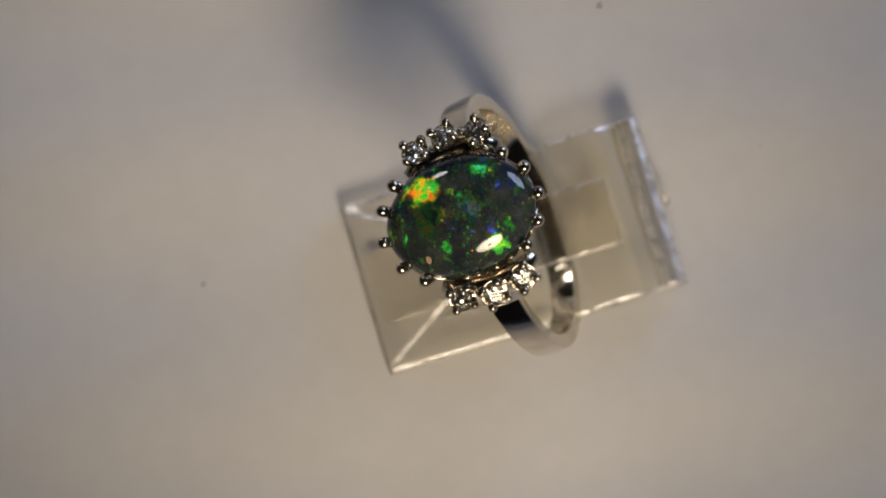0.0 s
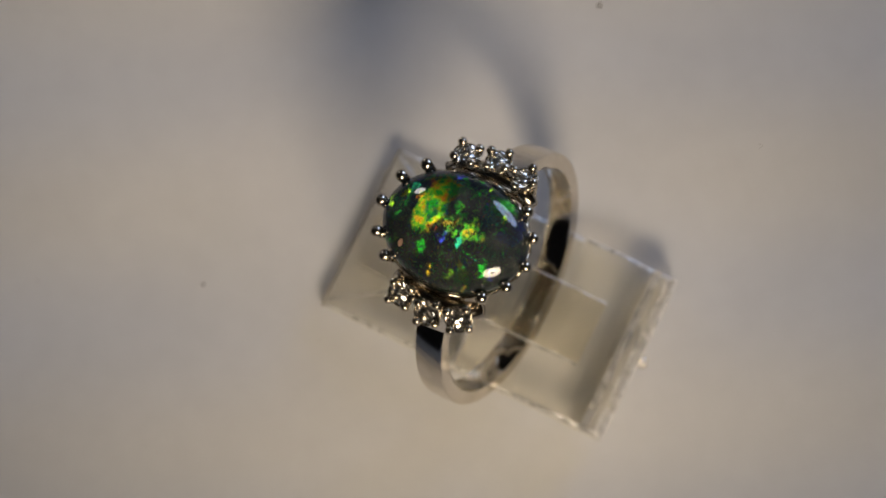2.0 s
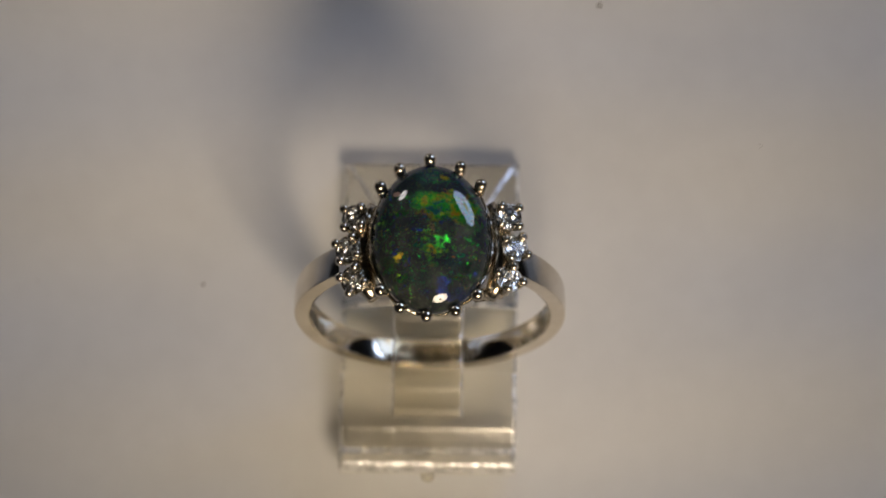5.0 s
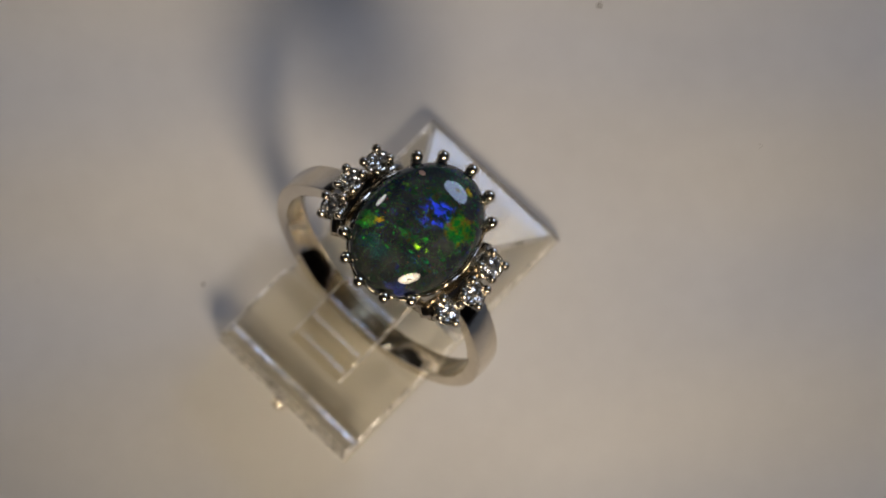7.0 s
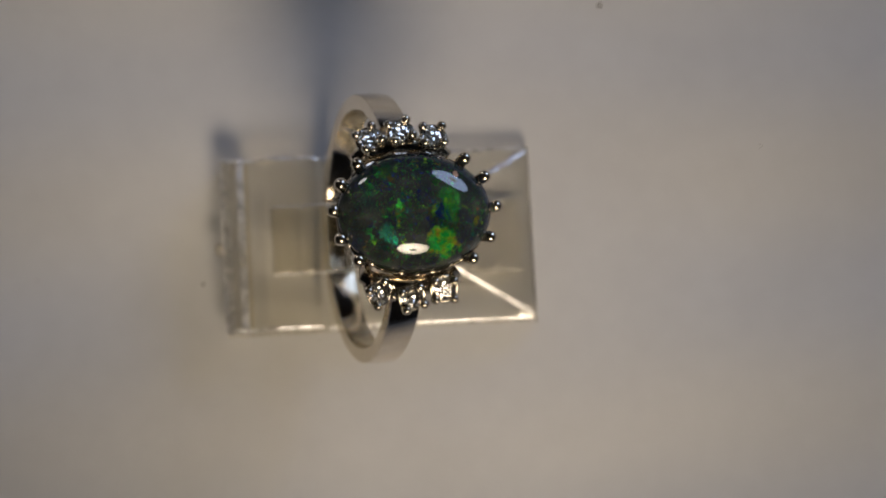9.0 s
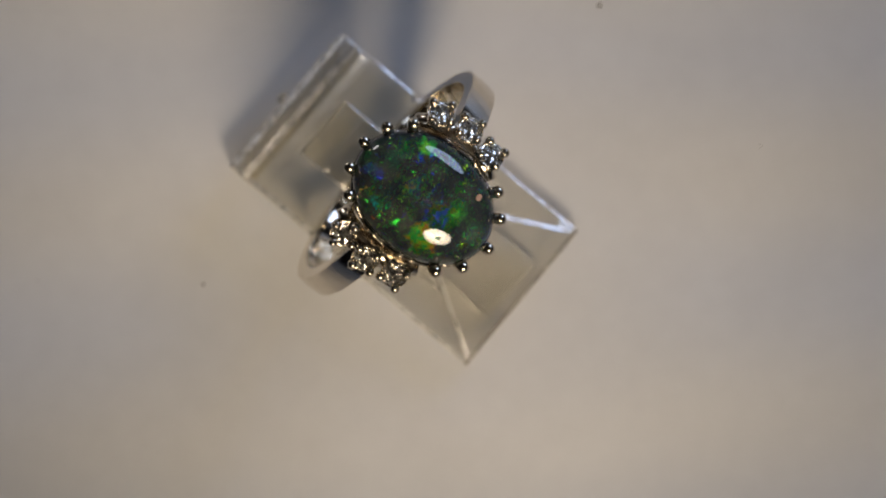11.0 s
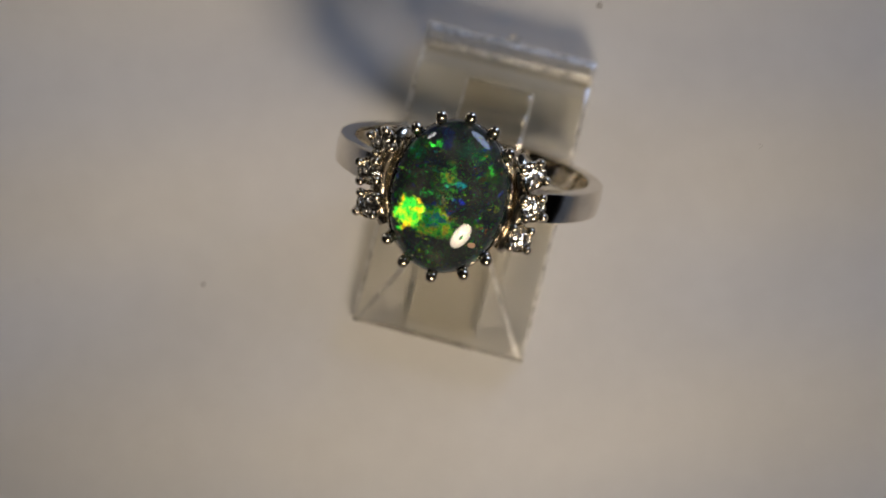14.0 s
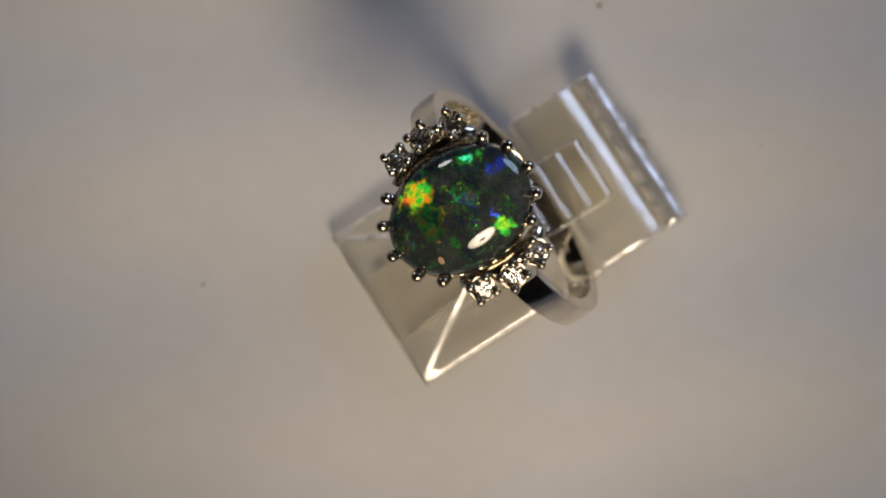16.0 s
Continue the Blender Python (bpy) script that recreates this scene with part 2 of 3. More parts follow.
    s3 = flash(s3, (0.64, -0.18), 0.31, (-2.1, 0.9, 0.9, 1.5, 0.5), 0.62, [(0.32, orange), (0.43, yellow), (0.50, lime), (0.58, green)])
    s3 = flash(s3, (-0.14, -0.16), 0.38, (-1.8, 2.7, 1.0, 0.9, 0.5), 0.85, [(0.22, orange), (0.38, yellow), (0.45, lime), (0.55, green)])
    s3 = flash(s3, (0.13, -0.46), 0.36, (-2.1, 2.7, 1.0, 0.8, 0.6), 0.2, [(0.30, red), (0.41, orange), (0.47, yellow), (0.52, lime), (0.58, green)])
    s3 = flash(s3, (0.80, -0.06), 0.33, (4.4, 1.1, 0.5, 0.45, 0.6), 0.24, [(0.3, blue), (0.7, blue)])
    s3 = flash(s3, (0.10, -0.50), 0.36, (2.4, -3.3, 0.6, 0.4, 0.6), 0.26, [(0.4, lime), (0.55, green)])
    s4 = flash(s3, (-0.31, 0.04), 0.34, (-1.4, 0.5, 0.75, 0.9, 0.7), 0.60, [(0.3, blue), (0.7, blue)], comb)
    scar = node(tree, "ShaderNodeBsdfDiffuse", Color=(0.55, 0.36, 0.26, 1))
    d = vmath("MULTIPLY", vmath("SUBTRACT", mm, (-3.3, -2.7, 0.0)).outputs[0], (1 / 0.22, 1 / 0.30, 0.0))
    s5 = over(s4, scar.outputs[0], fmath("LESS_THAN", vmath("LENGTH", d.outputs[0]).outputs["Value"], 1.0))
    gloss = node(tree, "ShaderNodeBsdfAnisotropic", Roughness=0.03)
    fres = node(tree, "ShaderNodeFresnel", IOR=1.72)
    s6 = over(s5, gloss.outputs[0], fres.outputs[0])
    link(s6, tree.nodes["Material Output"].inputs["Surface"])
    return m


def diamond_material():
    """A cut stone: clear, with small inner facets that throw the lamps back."""
    m, tree, b = material("diamond", (0.97, 0.97, 0.97), 0.01, 0.0, Transmission_Weight=1.0, IOR=2.4)
    co = tree.nodes.new("ShaderNodeTexCoord").outputs["Object"]
    cells = node(tree, "ShaderNodeTexVoronoi", Scale=5600.0)
    tree.links.new(co, cells.inputs["Vector"])
    low = tree.nodes.new("ShaderNodeVectorMath")
    low.operation = "SUBTRACT"
    low.inputs[1].default_value = (0.5, 0.5, -0.25)
    tree.links.new(cells.outputs["Color"], low.inputs[0])
    unit = tree.nodes.new("ShaderNodeVectorMath")
    unit.operation = "NORMALIZE"
    tree.links.new(low.outputs[0], unit.inputs[0])
    tw = tree.nodes.new("ShaderNodeVectorTransform")
    tw.vector_type, tw.convert_from, tw.convert_to = "NORMAL", "OBJECT", "WORLD"
    tree.links.new(unit.outputs[0], tw.inputs[0])
    facet = node(tree, "ShaderNodeBsdfPrincipled", Metallic=1.0, Roughness=0.22, Base_Color=(0.95, 0.92, 0.85, 1))
    tree.links.new(tw.outputs[0], facet.inputs["Normal"])
    mix = node(tree, "ShaderNodeMixShader", Fac=0.75)
    tree.links.new(b.outputs[0], mix.inputs[1])
    tree.links.new(facet.outputs[0], mix.inputs[2])
    tree.links.new(mix.outputs[0], tree.nodes["Material Output"].inputs["Surface"])
    return m


DIAMOND = diamond_material()
OPAL = opal_material()
SHADE = grained("dark_lamp_paint", (0.04, 0.04, 0.045), (0.07, 0.07, 0.075), 60, 0.45)
# emission added to the hub, so that its reflection is grey instead of black
HUB = grained("frosted_lamp_hub", (0.45, 0.43, 0.40), (0.60, 0.58, 0.55), 90, 0.5, Emission_Color=(1.0, 0.93, 0.82, 1), Emission_Strength=2.5)
SPECK = material("dust", (0.16, 0.14, 0.12), 0.8)[0]


# ---- mesh helpers ----
def part(name, bm, mat, parent=None, label="", smooth=True, m=None, crisp=0):
    me = bpy.data.meshes.new(name)
    bmesh.ops.recalc_face_normals(bm, faces=bm.faces)
    for f in bm.faces:
        f.smooth = smooth
    bm.to_mesh(me)
    bm.free()
    if crisp:
        me.set_sharp_from_angle(angle=radians(crisp))
    me.materials.append(mat)
    return placed(name, me, parent, label, m)


def placed(name, me, parent=None, label="", m=None):
    ob = new(name, me)
    if m is not None:
        ob.matrix_basis = m
    ob.parent = parent
    if label:
        tagged(ob, label)
    return ob


def lathe(profile, n=24, sx=1.0, sy=1.0):
    """A turned body from (radius, height) pairs in mm; closed at a radius of 0."""
    bm = bmesh.new()
    rings = []
    for r, z in profile:
        if r == 0:
            rings.append([bm.verts.new((0, 0, z * MM))])
        else:
            rings.append([bm.verts.new((r * sx * math.cos(2 * math.pi * i / n) * MM, r * sy * math.sin(2 * math.pi * i / n) * MM, z * MM)) for i in range(n)])
    for a, b in zip(rings, rings[1:]):
        for i in range(n):
            j = (i + 1) % n
            q = [a[i % len(a)], a[j % len(a)], b[j % len(b)], b[i % len(b)]]
            q = list(dict.fromkeys(q))
            if len(q) > 2:
                bm.faces.new(q)
    return bm


def loft(sections, closed=False):
    """A body through rings of points (mm), all with the same count."""
    bm = bmesh.new()
    rows = [[bm.verts.new((x * MM, y * MM, z * MM)) for x, y, z in s] for s in sections]
    n = len(rows[0])
    pairs = list(zip(rows, rows[1:])) + ([(rows[-1], rows[0])] if closed else [])
    for a, b in pairs:
        for i in range(n):
            bm.faces.new((a[i], a[(i + 1) % n], b[(i + 1) % n], b[i]))
    if not closed:
        bm.faces.new(rows[0])
        bm.faces.new(rows[-1])
    return bm


def tube(points, radii, n=10):
    """A round bar through points (mm) with a radius at each."""
    sections = []
    for i, p in enumerate(points):
        p = Vector(p)
        d = (Vector(points[min(i + 1, len(points) - 1)]) - Vector(points[max(i - 1, 0)])).normalized()
        a = d.orthogonal().normalized()
        b = d.cross(a)
        sections.append([tuple(p + radii[i] * (math.cos(2 * math.pi * k / n) * a + math.sin(2 * math.pi * k / n) * b)) for k in range(n)])
    # keep the rings from twisting against one another
    for i in range(1, len(sections)):
        prev = Vector(sections[i - 1][0])
        k0 = min(range(n), key=lambda k: (Vector(sections[i][k]) - prev).length)
        sections[i] = sections[i][k0:] + sections[i][:k0]
    return loft(sections)


# ---- the room ----
def slab(name, lo, hi, mat, kind, label):
    bm = bmesh.new()
    bmesh.ops.create_cube(bm, size=1)
    for v in bm.verts:
        v.co = Vector([(l + h) / 2 + c * (h - l) for l, h, c in zip(lo, hi, v.co)])
    bmesh.ops.bevel(bm, geom=bm.edges[:], offset=0.002, segments=2, affect="EDGES")
    ob = part(name, bm, mat, smooth=False)
    return tagged(ob, label, name.split("_")[0], kind=kind)


slab("floor", (-1.6, -1.6, -0.82), (1.6, 1.6, -0.77), TABLE, "structure", "dark plain floor of the dim room")
slab("ceiling", (-1.6, -1.6, 1.6), (1.6, 1.6, 1.65), WALL, "structure", "dim brown painted ceiling of the room")
slab("wall_north", (-1.6, 1.6, -0.82), (1.6, 1.65, 1.65), WALL, "structure", "dim brown painted wall of the room")
slab("wall_south", (-1.6, -1.65, -0.82), (1.6, -1.6, 1.65), WALL, "structure", "dim brown painted wall of the room")
slab("wall_east", (1.6, -1.65, -0.82), (1.65, 1.65, 1.65), WALL, "structure", "dim brown painted wall of the room")
slab("wall_west", (-1.65, -1.65, -0.82), (-1.6, 1.65, 1.65), WALL, "structure", "dim brown painted wall of the room")
table = slab("table", (-0.45, -0.35, -0.05), (0.45, 0.35, -0.021), TABLE, "", "dark wooden table under the white board")
for x in (-0.40, 0.40):
    for y in (-0.30, 0.30):
        bm = bmesh.new()
        bmesh.ops.create_cube(bm, size=1)
        for v in bm.verts:
            v.co = Vector((x + v.co.x * 0.05, y + v.co.y * 0.05, -0.41 + v.co.z * 0.72))
        part("leg", bm, TABLE, table, smooth=False)


WAVE = Vector((math.cos(radians(-100)), math.sin(radians(-100))))   # across the sheet's shallow waves


def sheet_height(x, y):
    """Height of the sheet (mm): flat under the stand, waved around it, flat again towards its rim."""
    far = math.hypot(x, y)
    swell = min(1.0, max(0.0, (far - 9) / 16)) * min(1.0, max(0.0, (110 - far) / 50))
    return 0.5 * swell * (math.sin(2 * math.pi * (x * WAVE.x + y * WAVE.y - 5.2) / 22) - 1)


def make_board():
    """The matt white board under the stand: a sheet with shallow waves and a few specks of dust."""
    board = tagged(new("white_board"), "matt white board with shallow waves and dark dust specks", "board")
    nx, ny, step = 150, 120, 2.0
    bm = bmesh.new()
    rows = [[bm.verts.new(((i - nx / 2) * step * MM, (k - ny / 2) * step * MM, sheet_height((i - nx / 2) * step, (k - ny / 2) * step) * MM)) for i in range(nx + 1)] for k in range(ny + 1)]
    for a, b in zip(rows, rows[1:]):
        for i in range(nx):
            bm.faces.new((a[i], a[i + 1], b[i + 1], b[i]))
    rim = rows[0] + [r[-1] for r in rows[1:]] + rows[-1][-2::-1] + [r[0] for r in rows[-2:0:-1]]
    low = [bm.verts.new((v.co.x, v.co.y, -21 * MM)) for v in rim]
    for i in range(len(rim)):
        k = (i + 1) % len(rim)
        bm.faces.new((rim[i], rim[k], low[k], low[i]))
    bm.faces.new(low)
    part("sheet", bm, WHITE_TOP, board, crisp=40)
    for x, y, r in ((-21.94, 2.32, 0.15), (18.72, 19.17, 0.21), (29.72, 3.19, 0.08), (-36.6, 6.07, 0.06), (-12.79, -5.07, 0.06)):
        bm = bmesh.new()
        bmesh.ops.create_icosphere(bm, subdivisions=2, radius=r * MM)
        for v in bm.verts:
            v.co *= 1 + 0.3 * noise.noise(v.co * 6000)
            v.co.z *= 0.5
        part("dust_speck", bm, SPECK, board, "dark dust speck", m=pose(x * MM, y * MM, (sheet_height(x, y) + 0.5 * r + 0.02) * MM))
    return board


def make_stand():
    """A clear block: hipped at one end, a slot for the shank, a ridged finger through the hoop, a rounded bar at the other end."""
    stand = tagged(new("ring_stand"), "clear acrylic ring stand with a slot, standing on the white board", "ring stand")
    w, t = 7.79, 3.1
    at = pose(0.25 * MM, -1.27 * MM, 0)

    def shape(rows, r, channel=False):
        """Sections across the block (u, side height, top height, half width of the top, channel depth); long edges rounded by r."""
        out = []
        for u, h0, h1, mid, deep in rows:
            mid = min(mid, w - r - 0.15)
            soft = min(0.32, 0.7 * (w - r - mid))
            left = [(-w + r - r * math.cos(radians(k)), h0 - r + r * math.sin(radians(k))) for k in (0, 22, 45, 68, 90)]
            pts = [(-w, 0.02), *left, (-mid - soft, h1 + (h0 - h1) * soft / (w - r - mid)), (-mid + 0.6 * soft, h1), (mid - 0.6 * soft, h1), (mid + soft, h1 + (h0 - h1) * soft / (w - r - mid)), *[(-y, z) for y, z in reversed(left)], (w, 0.02)]
            if channel:
                pts += [(3.2, 0.02), (3.1, 0.02 + deep), (-3.1, 0.02 + deep), (-3.2, 0.02)]
            out.append([(u, y, z) for y, z in pts])
        return loft(out)

    # hipped end with a shallow channel along its underside, cut off by the slot
    front = shape([(-8.1, 1.6, 1.6, 7.3, 0.004), (-8.04, 1.85, 1.86, 7.3, 0.004), (-7.88, 2.05, 2.09, 7.3, 0.004), (-7.6, 2.1, 2.33, 7.06, 0.004), (-6.6, 2.18, 2.91, 6.47, 0.004),
                   (-6.4, 2.19, 3.03, 6.35, 1.3), (-0.6, 2.5, 6.4, 2.9, 1.3), (4.5, 3.2, 6.7, 2.9, 1.3), (4.85, 3.1, 6.6, 2.85, 1.3), (5.0, 2.9, 6.3, 2.8, 1.3)], 0.34, True)
    # low floor of the slot, flat back that rolls down to a groove
    flat = [(5.02, 2.0), (10.4, 2.0), (10.6, 3.2), (10.75, 3.6), (11.1, 3.8), (14.3, 4.35), (14.9, 4.40), (15.5, 4.21), (16.1, 3.97), (16.7, 3.64), (16.75, 3.62), (17.2, 3.62)]
    back = shape([(u, h, h, t, 0) for u, h in flat], 0.42)
    # bar with round edges
    bar = [(17.22, 2.6), (17.25, 3.6), (17.38, 3.95), (17.6, 4.14), (17.9, 4.2), (18.5, 4.2), (18.85, 4.11), (19.12, 3.92), (19.32, 3.62), (19.43, 3.25), (19.46, 2.8)]
    end = shape([(u, h, h, t, 0) for u, h in bar], 0.45)
    # the finger that passes through the hoop, with round cross ridges
    top = [(5.05, 6.2)]
    for u in (5.3, 7.4, 9.5, 11.6, 13.5):
        top += [(u, 6.2), (u + 0.1, 6.23), (u + 0.45, 6.42), (u + 0.55, 6.45), (u + 0.65, 6.42), (u + 1.0, 6.23), (u + 1.1, 6.2)]
    top += [(14.75, 6.2)]
    finger = loft([[(u, -t, 4.95), (u, -t, z - 0.45), (u, -t + 0.06, z - 0.22), (u, -t + 0.22, z - 0.06), (u, -t + 0.45, z), (u, t - 0.45, z), (u, t - 0.22, z - 0.06), (u, t - 0.06, z - 0.22), (u, t, z - 0.45), (u, t, 4.95)] for u, z in top])

    for name, bm, mat, label in (("hipped_end", front, HIPPED, "clear hipped front of the acrylic block"), ("back", back, ACRYLIC, "clear flat back of the acrylic block"),
                                 ("end_bar", end, SAWN, "round-edged end bar with saw marks"), ("finger", finger, FINGER, "ridged clear acrylic finger through the ring")):
        ob = part(name, bm, mat, stand, label, m=at, crisp=25 if name == "hipped_end" else 38)
        ob.data.materials.append(CONTACT)
        ob.data.materials.append(SIDE)
        ob.data.materials.append(EDGE)
        ob.data.materials.append(GROOVED)
        ob.data.materials.append(INNER)
        ob.data.materials.append(EDGE_SHADE)
        round_u = {"hipped_end": (-99, 4.5), "back": (-99, 99), "end_bar": (17.8, 18.6), "finger": (-99, 99)}[name]
        for f in ob.data.polygons:
            k = f.index % (20 if name == "hipped_end" else 16)
            u = f.center.x / MM
            if name == "finger":
                if f.index % 10 in (1, 2, 6, 7) or len(f.vertices) > 4:
                    f.material_index = 3
                continue
            if f.normal.z < -0.9 and f.center.z < 0.0001:
                f.material_index = 1
            # brown painted on the front edge, for the dark that the acrylic reflects there
            elif name == "hipped_end" and u < -7.9:
                f.material_index = 6
            elif name == "hipped_end" and u < -3 and k in (6, 8):
                f.material_index = 3
            elif len(f.vertices) > 4 and name != "hipped_end":
                f.material_index = 2
            elif len(f.vertices) > 4 or name == "hipped_end" and (k in (6, 8, 16, 18) or u < -7.6) or name == "back" and u < 12 and abs(f.normal.x) > 0.5:
                f.material_index = 5
            elif f.normal.z > 0.08 and (k in (1, 2, 3, 4, 10, 11, 12, 13) or not round_u[0] < u < round_u[1]):
                f.material_index = 3
            elif name == "back" and u > 15.5 and f.normal.z > 0.5:
                f.material_index = 4
            elif abs(f.normal.z) < 0.2 and name != "end_bar":
                f.material_index = 2
        ob.modifiers.new("flat_faces", "WEIGHTED_NORMAL").keep_sharp = True
    # a small lump left where the block was broken from its sprue
    bm = bmesh.new()
    bmesh.ops.create_icosphere(bm, subdivisions=3, radius=0.55 * MM)
    for v in bm.verts:
        v.co *= 1 + 0.25 * noise.noise(v.co * 2500)
    part("sprue_lump", bm, SAWN, stand, "small amber-tinged lump", m=at @ pose(19.75 * MM, 0, 2.4 * MM))
    return stand


HEAD = 13.0     # hoop centre to claw tips, mm
R_OUT, R_IN = 11.4, 10.0
LEAN, HEAD_LEAN = 19.0, 11.0


def make_ring():
    """Built in the ring's own space (mm): hoop centre at the origin, x along the finger, z to the stone. Then leant and lifted."""
    ring = tagged(new("opal_ring"), "white gold ring with an oval black opal and six small diamonds", "ring")
    top = pose(1.7 * MM, -0.5 * MM, PRONG_Z * MM)
    hoop = top @ pose(0, -0.5 * MM, 0, 0, -LEAN, 0) @ pose(0, 0, -HEAD * MM)
    m = top @ pose(0, 0, 0, 0, -HEAD_LEAN, 0) @ pose(0, 0, -HEAD * MM)

    # shank: open under the head, wider and thicker at the shoulders
    sections = []
    steps = 72
    for i in range(steps + 1):
        a = radians(38 + (360 - 76) * i / steps)
        near = max(0.0, 1 - min(i, steps - i) / 16)
        half, out, inn = 1.12 + 0.16 * near, R_OUT + 0.1 * near, R_IN
        c = [(half, inn + 0.16), *[(half * q, inn + 0.05 * q * q) for q in (0.94, 0.7, 0.4, 0.0, -0.4, -0.7, -0.94)], (-half, inn + 0.16), (-half, out - 0.2), (-half * 0.94, out - 0.08), (0, out), (half * 0.94, out - 0.08), (half, out - 0.2)]
        sections.append([(x, r * math.sin(a), r * math.cos(a)) for x, r in c])
    part("shank", loft(sections), GOLD, ring, "polished white gold band", m=hoop, crisp=28)

    # gallery: scalloped cup under the stone
    bm = bmesh.new()
    n = 96
    rows = []
    for k, (f, z) in enumerate(((0.62, -4.6), (0.76, -3.2), (0.95, -1.9), (1.02, -1.15), (0.985, -1.05), (0.84, -1.9), (0.60, -3.2))):
        wave = 0.28 if k in (3, 4) else 0.0
        rows.append([bm.verts.new((6.15 * f * math.cos(2 * math.pi * i / n) * MM, 4.95 * f * math.sin(2 * math.pi * i / n) * MM, (HEAD + z + wave * math.cos(14 * 2 * math.pi * i / n)) * MM)) for i in range(n)])
    for a, b in zip(rows, rows[1:] + rows[:1]):
        for i in range(n):
            bm.faces.new((a[i], a[(i + 1) % n], b[(i + 1) % n], b[i]))
    part("gallery", bm, CLAW, ring, "scalloped white gold cup", m=m)

    # stone: low oval cabochon
    bm = lathe([(0, -2.2), (0.75, -2.1), (0.94, -1.5), (0.995, -0.9), (1.0, -0.6), (0.985, -0.25), (0.95, 0.12), (0.89, 0.48), (0.80, 0.85), (0.68, 1.18), (0.54, 1.44), (0.38, 1.63), (0.2, 1.74), (0, 1.78)], 96, 6.22, 4.74)
    opal = part("opal", bm, OPAL, ring, "dark oval opal with green, orange and blue fire", m=m @ pose(0, 0, HEAD * MM))

    # claws round the two ends of the stone
    for deg in (132, 154, 181, 208, 229, -48, -27, -4, 21, 43):
        a = radians(deg)
        c, s = math.cos(a), math.sin(a)
        pts = [(4.9 * c, 4.1 * s, HEAD - 3.4), (5.6 * c, 4.7 * s, HEAD - 2.0), (6.2 * c, 5.15 * s, HEAD - 0.9), (6.5 * c, 5.36 * s, HEAD - 0.2)]
        prong = part("prong", tube(pts, (0.50, 0.49, 0.49, 0.48)), CLAW, ring, m=m)
        bm = bmesh.new()
        bmesh.ops.create_uvsphere(bm, u_segments=14, v_segments=9, radius=0.54 * MM)
        part("bead", bm, CLAW, prong, m=pose(6.55 * c * MM, 5.40 * s * MM, (HEAD - 0.05) * MM))

    # three diamonds on each side
    gem = bmesh.new()
    for n, r, z, turn in ((8, 0.54, 0.34, 0.5), (8, 0.80, 0.20, 0.0), (16, 0.96, 0.06, 0.5), (16, 0.96, 0.01, 0.5), (8, 0.50, -0.34, 0.5), (1, 0.0, -0.64, 0)):
        for i in range(n):
            a = 2 * math.pi * (i + turn) / n
            gem.verts.new((r * math.cos(a) * MM, r * math.sin(a) * MM, z * MM))
    bmesh.ops.convex_hull(gem, input=gem.verts[:])
    gem_me = bpy.data.meshes.new("diamond")
    bmesh.ops.recalc_face_normals(gem, faces=gem.faces)
    gem.to_mesh(gem_me)
    gem.free()
    gem_me.materials.append(DIAMOND)
    for side in (-1, 1):
        for k, (x, y, z) in enumerate(((-2.1, 6.2, -1.35), (0.5, 6.7, -1.55), (3.1, 6.2, -1.35))):
            sm = m @ pose(x * MM, side * y * MM, (HEAD + z) * MM, -24 * side, 0, 15 * k)
            seat = part("diamond_setting", lathe([(0.5, -2.6), (0.72, -1.4), (1.1, -0.2), (1.16, 0.0), (1.04, 0.03), (0.80, -0.15), (0.3, -0.9)], 24), CLAW, ring, "white gold cup of a diamond", m=sm)
            placed("diamond", gem_me, seat, "small brilliant-cut diamond", pose(0, 0, 0.03 * MM) @ Matrix.Diagonal((1.0, 1.0, 1.0, 1)))
            for q in range(4):
                a = radians(45 + 90 * q)
                c, s = math.cos(a), math.sin(a)
                bm = tube([(0.5 * c, 0.5 * s, -1.5), (1.02 * c, 1.02 * s, -0.3), (1.08 * c, 1.08 * s, 0.28)], (0.30, 0.31, 0.32), 8)
                bmesh.ops.create_uvsphere(bm, u_segments=10, v_segments=7, radius=0.42 * MM, matrix=Matrix.Translation((1.07 * c * MM, 1.07 * s * MM, 0.33 * MM)))
                part("claw", bm, CLAW, seat)
            part("stem", tube([(0, -0.4 * side, -1.0), (0, -1.0 * side, -1.9), (-x * 0.25, -1.5 * side, -3.2)], (0.6, 0.55, 0.6)), CLAW, seat)
        # bar that ties the three settings to the cup
        bm = tube([(x, side * y, HEAD + z) for x, y, z in ((-3.4, 4.6, -2.3), (-2.1, 5.35, -2.4), (0.5, 5.75, -2.5), (3.1, 5.35, -2.4), (4.4, 4.6, -2.3))], (0.55, 0.9, 1.0, 0.9, 0.55), 12)
        part("setting_bar", bm, CLAW, ring, m=m)
    return ring


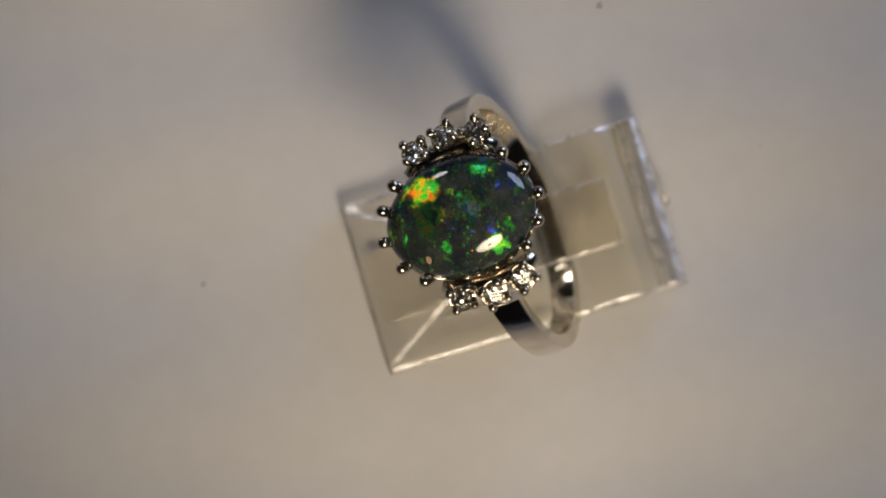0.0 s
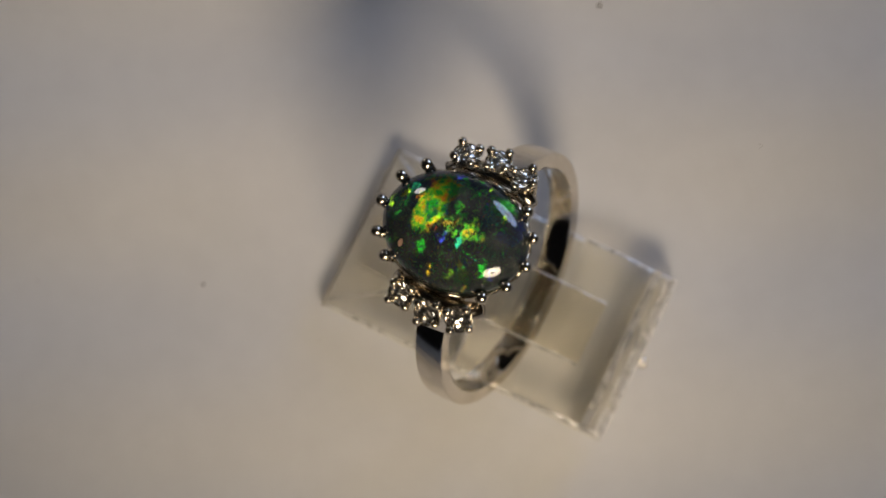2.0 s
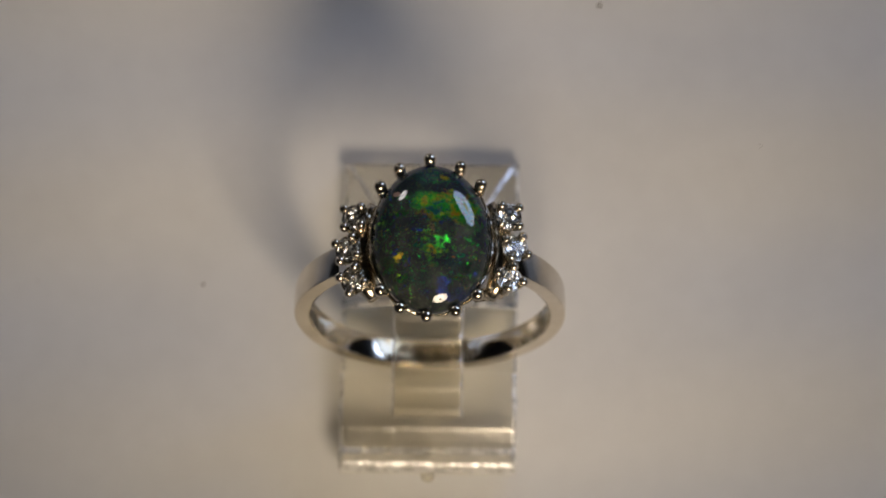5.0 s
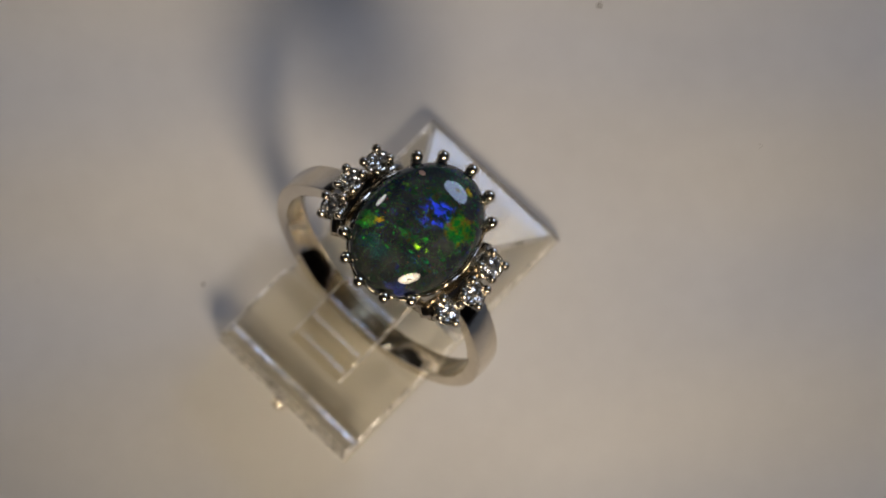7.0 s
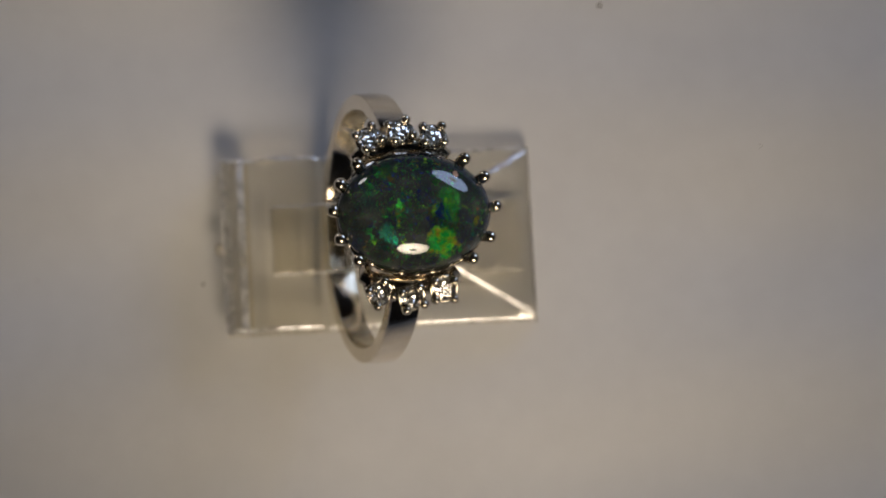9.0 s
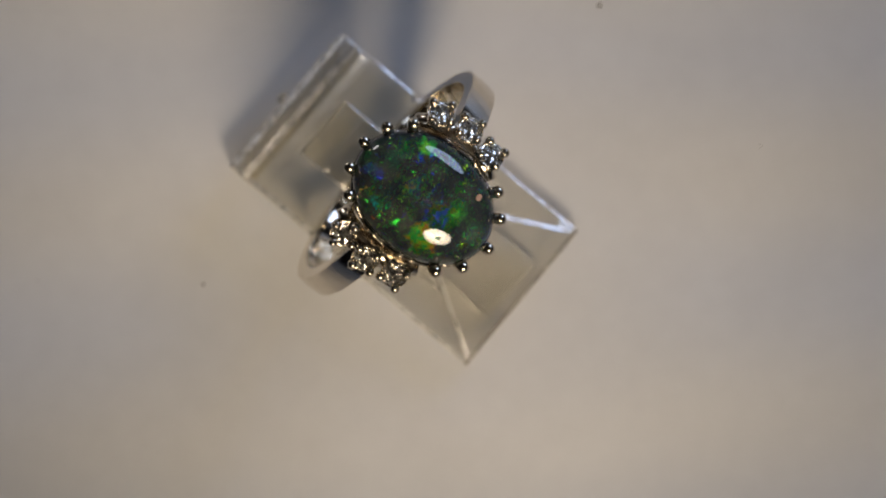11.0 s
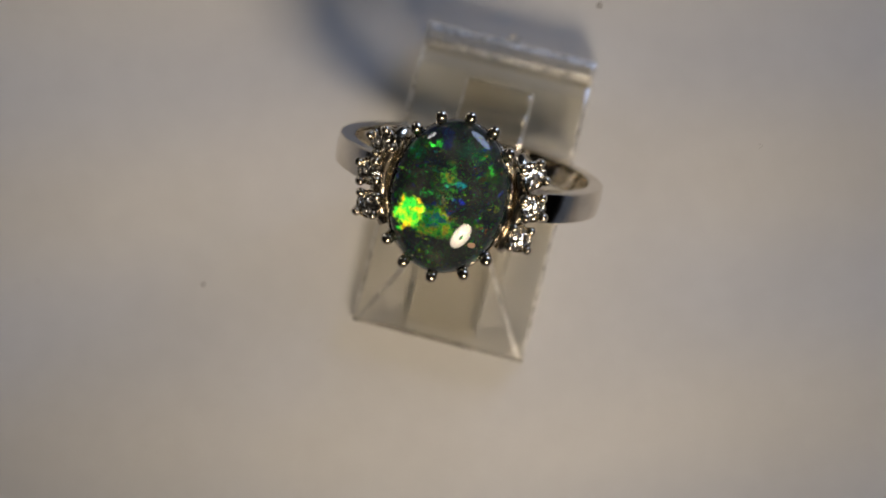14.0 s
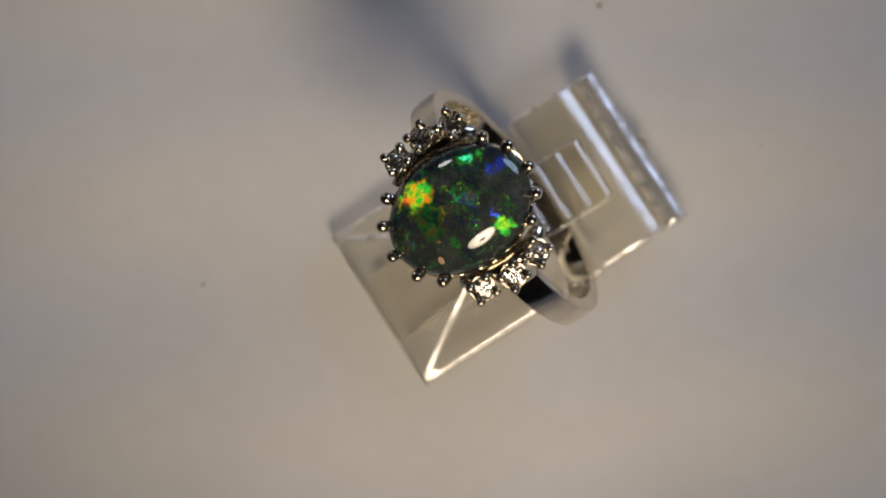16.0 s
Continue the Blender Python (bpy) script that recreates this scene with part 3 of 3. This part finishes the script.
def make_lamp(name, lit, foot, knee, label):
    """A lamp round one of the lights: bowl, faintly glowing hub in the middle of its light, bent arm, round foot."""
    lamp = tagged(new(name), label, "lamp")
    head, at = lit.matrix_basis, lit.matrix_basis.translation
    k = lit.data.size / 0.080
    flat = lit.data.size_y / lit.data.size if lit.data.shape == "ELLIPSE" else 1.0
    thin = min(k, 2.0)

    def turned(profile, n):
        return lathe([(r * k, z * k) for r, z in profile], n, 1.0, flat)

    part("bowl", turned([(8, 26), (20, 24), (36, 14), (43, 1), (45, -3), (46, -3), (44.5, 2), (38, 16), (21, 27), (8, 29)], 48), SHADE, lamp, "dark round lamp bowl", m=head)
    part("hub", turned([(0, -7), (7, -7), (8.5, -6), (8.5, -5), (3, -4), (3, 26), (0, 26)], 32), HUB, lamp, "small pale hub with an added glow", m=head)
    back, foot, knee = head @ Vector((0, 0, 0.028 * k)), Vector(foot), Vector(knee)
    bend = [back, back.lerp(knee, 0.5) + Vector((0, 0, 0.02)), knee, knee.lerp(foot, 0.15), foot + Vector((0, 0, 0.004))]
    part("arm", tube([tuple(p * 1000) for p in bend], [4 * thin] * 5, 12), SHADE, lamp)
    part("foot", lathe([(r * thin, z * thin) for r, z in ((0, 0), (34, 0), (35, 2), (34, 8), (30, 11), (0, 12))], 48), SHADE, lamp, m=Matrix.Translation(foot))
    return lamp


make_board()
make_lamp("desk_lamp", key, (0.07, -0.30, -0.021), (0.04, -0.28, 0.22), "small dark desk lamp with a warm light over the board")
make_lamp("desk_lamp", second, (-0.10, 0.30, -0.021), (-0.10, 0.30, 0.12), "very small dark desk lamp with a white light, bent low")
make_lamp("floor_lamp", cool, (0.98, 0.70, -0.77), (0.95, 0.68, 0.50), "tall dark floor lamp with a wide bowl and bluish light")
stand = make_stand()
ring = make_ring()


def motions():
    """The stand turns on the board round an upright axis and carries the ring with it."""
    for thing, start in ((stand, 3.9), (ring, 5.0)):
        walk(thing, [(t / 2, pose(0, 0, 0, 0, 0, start - TURN * t / 2)) for t in range(33)])


motions()
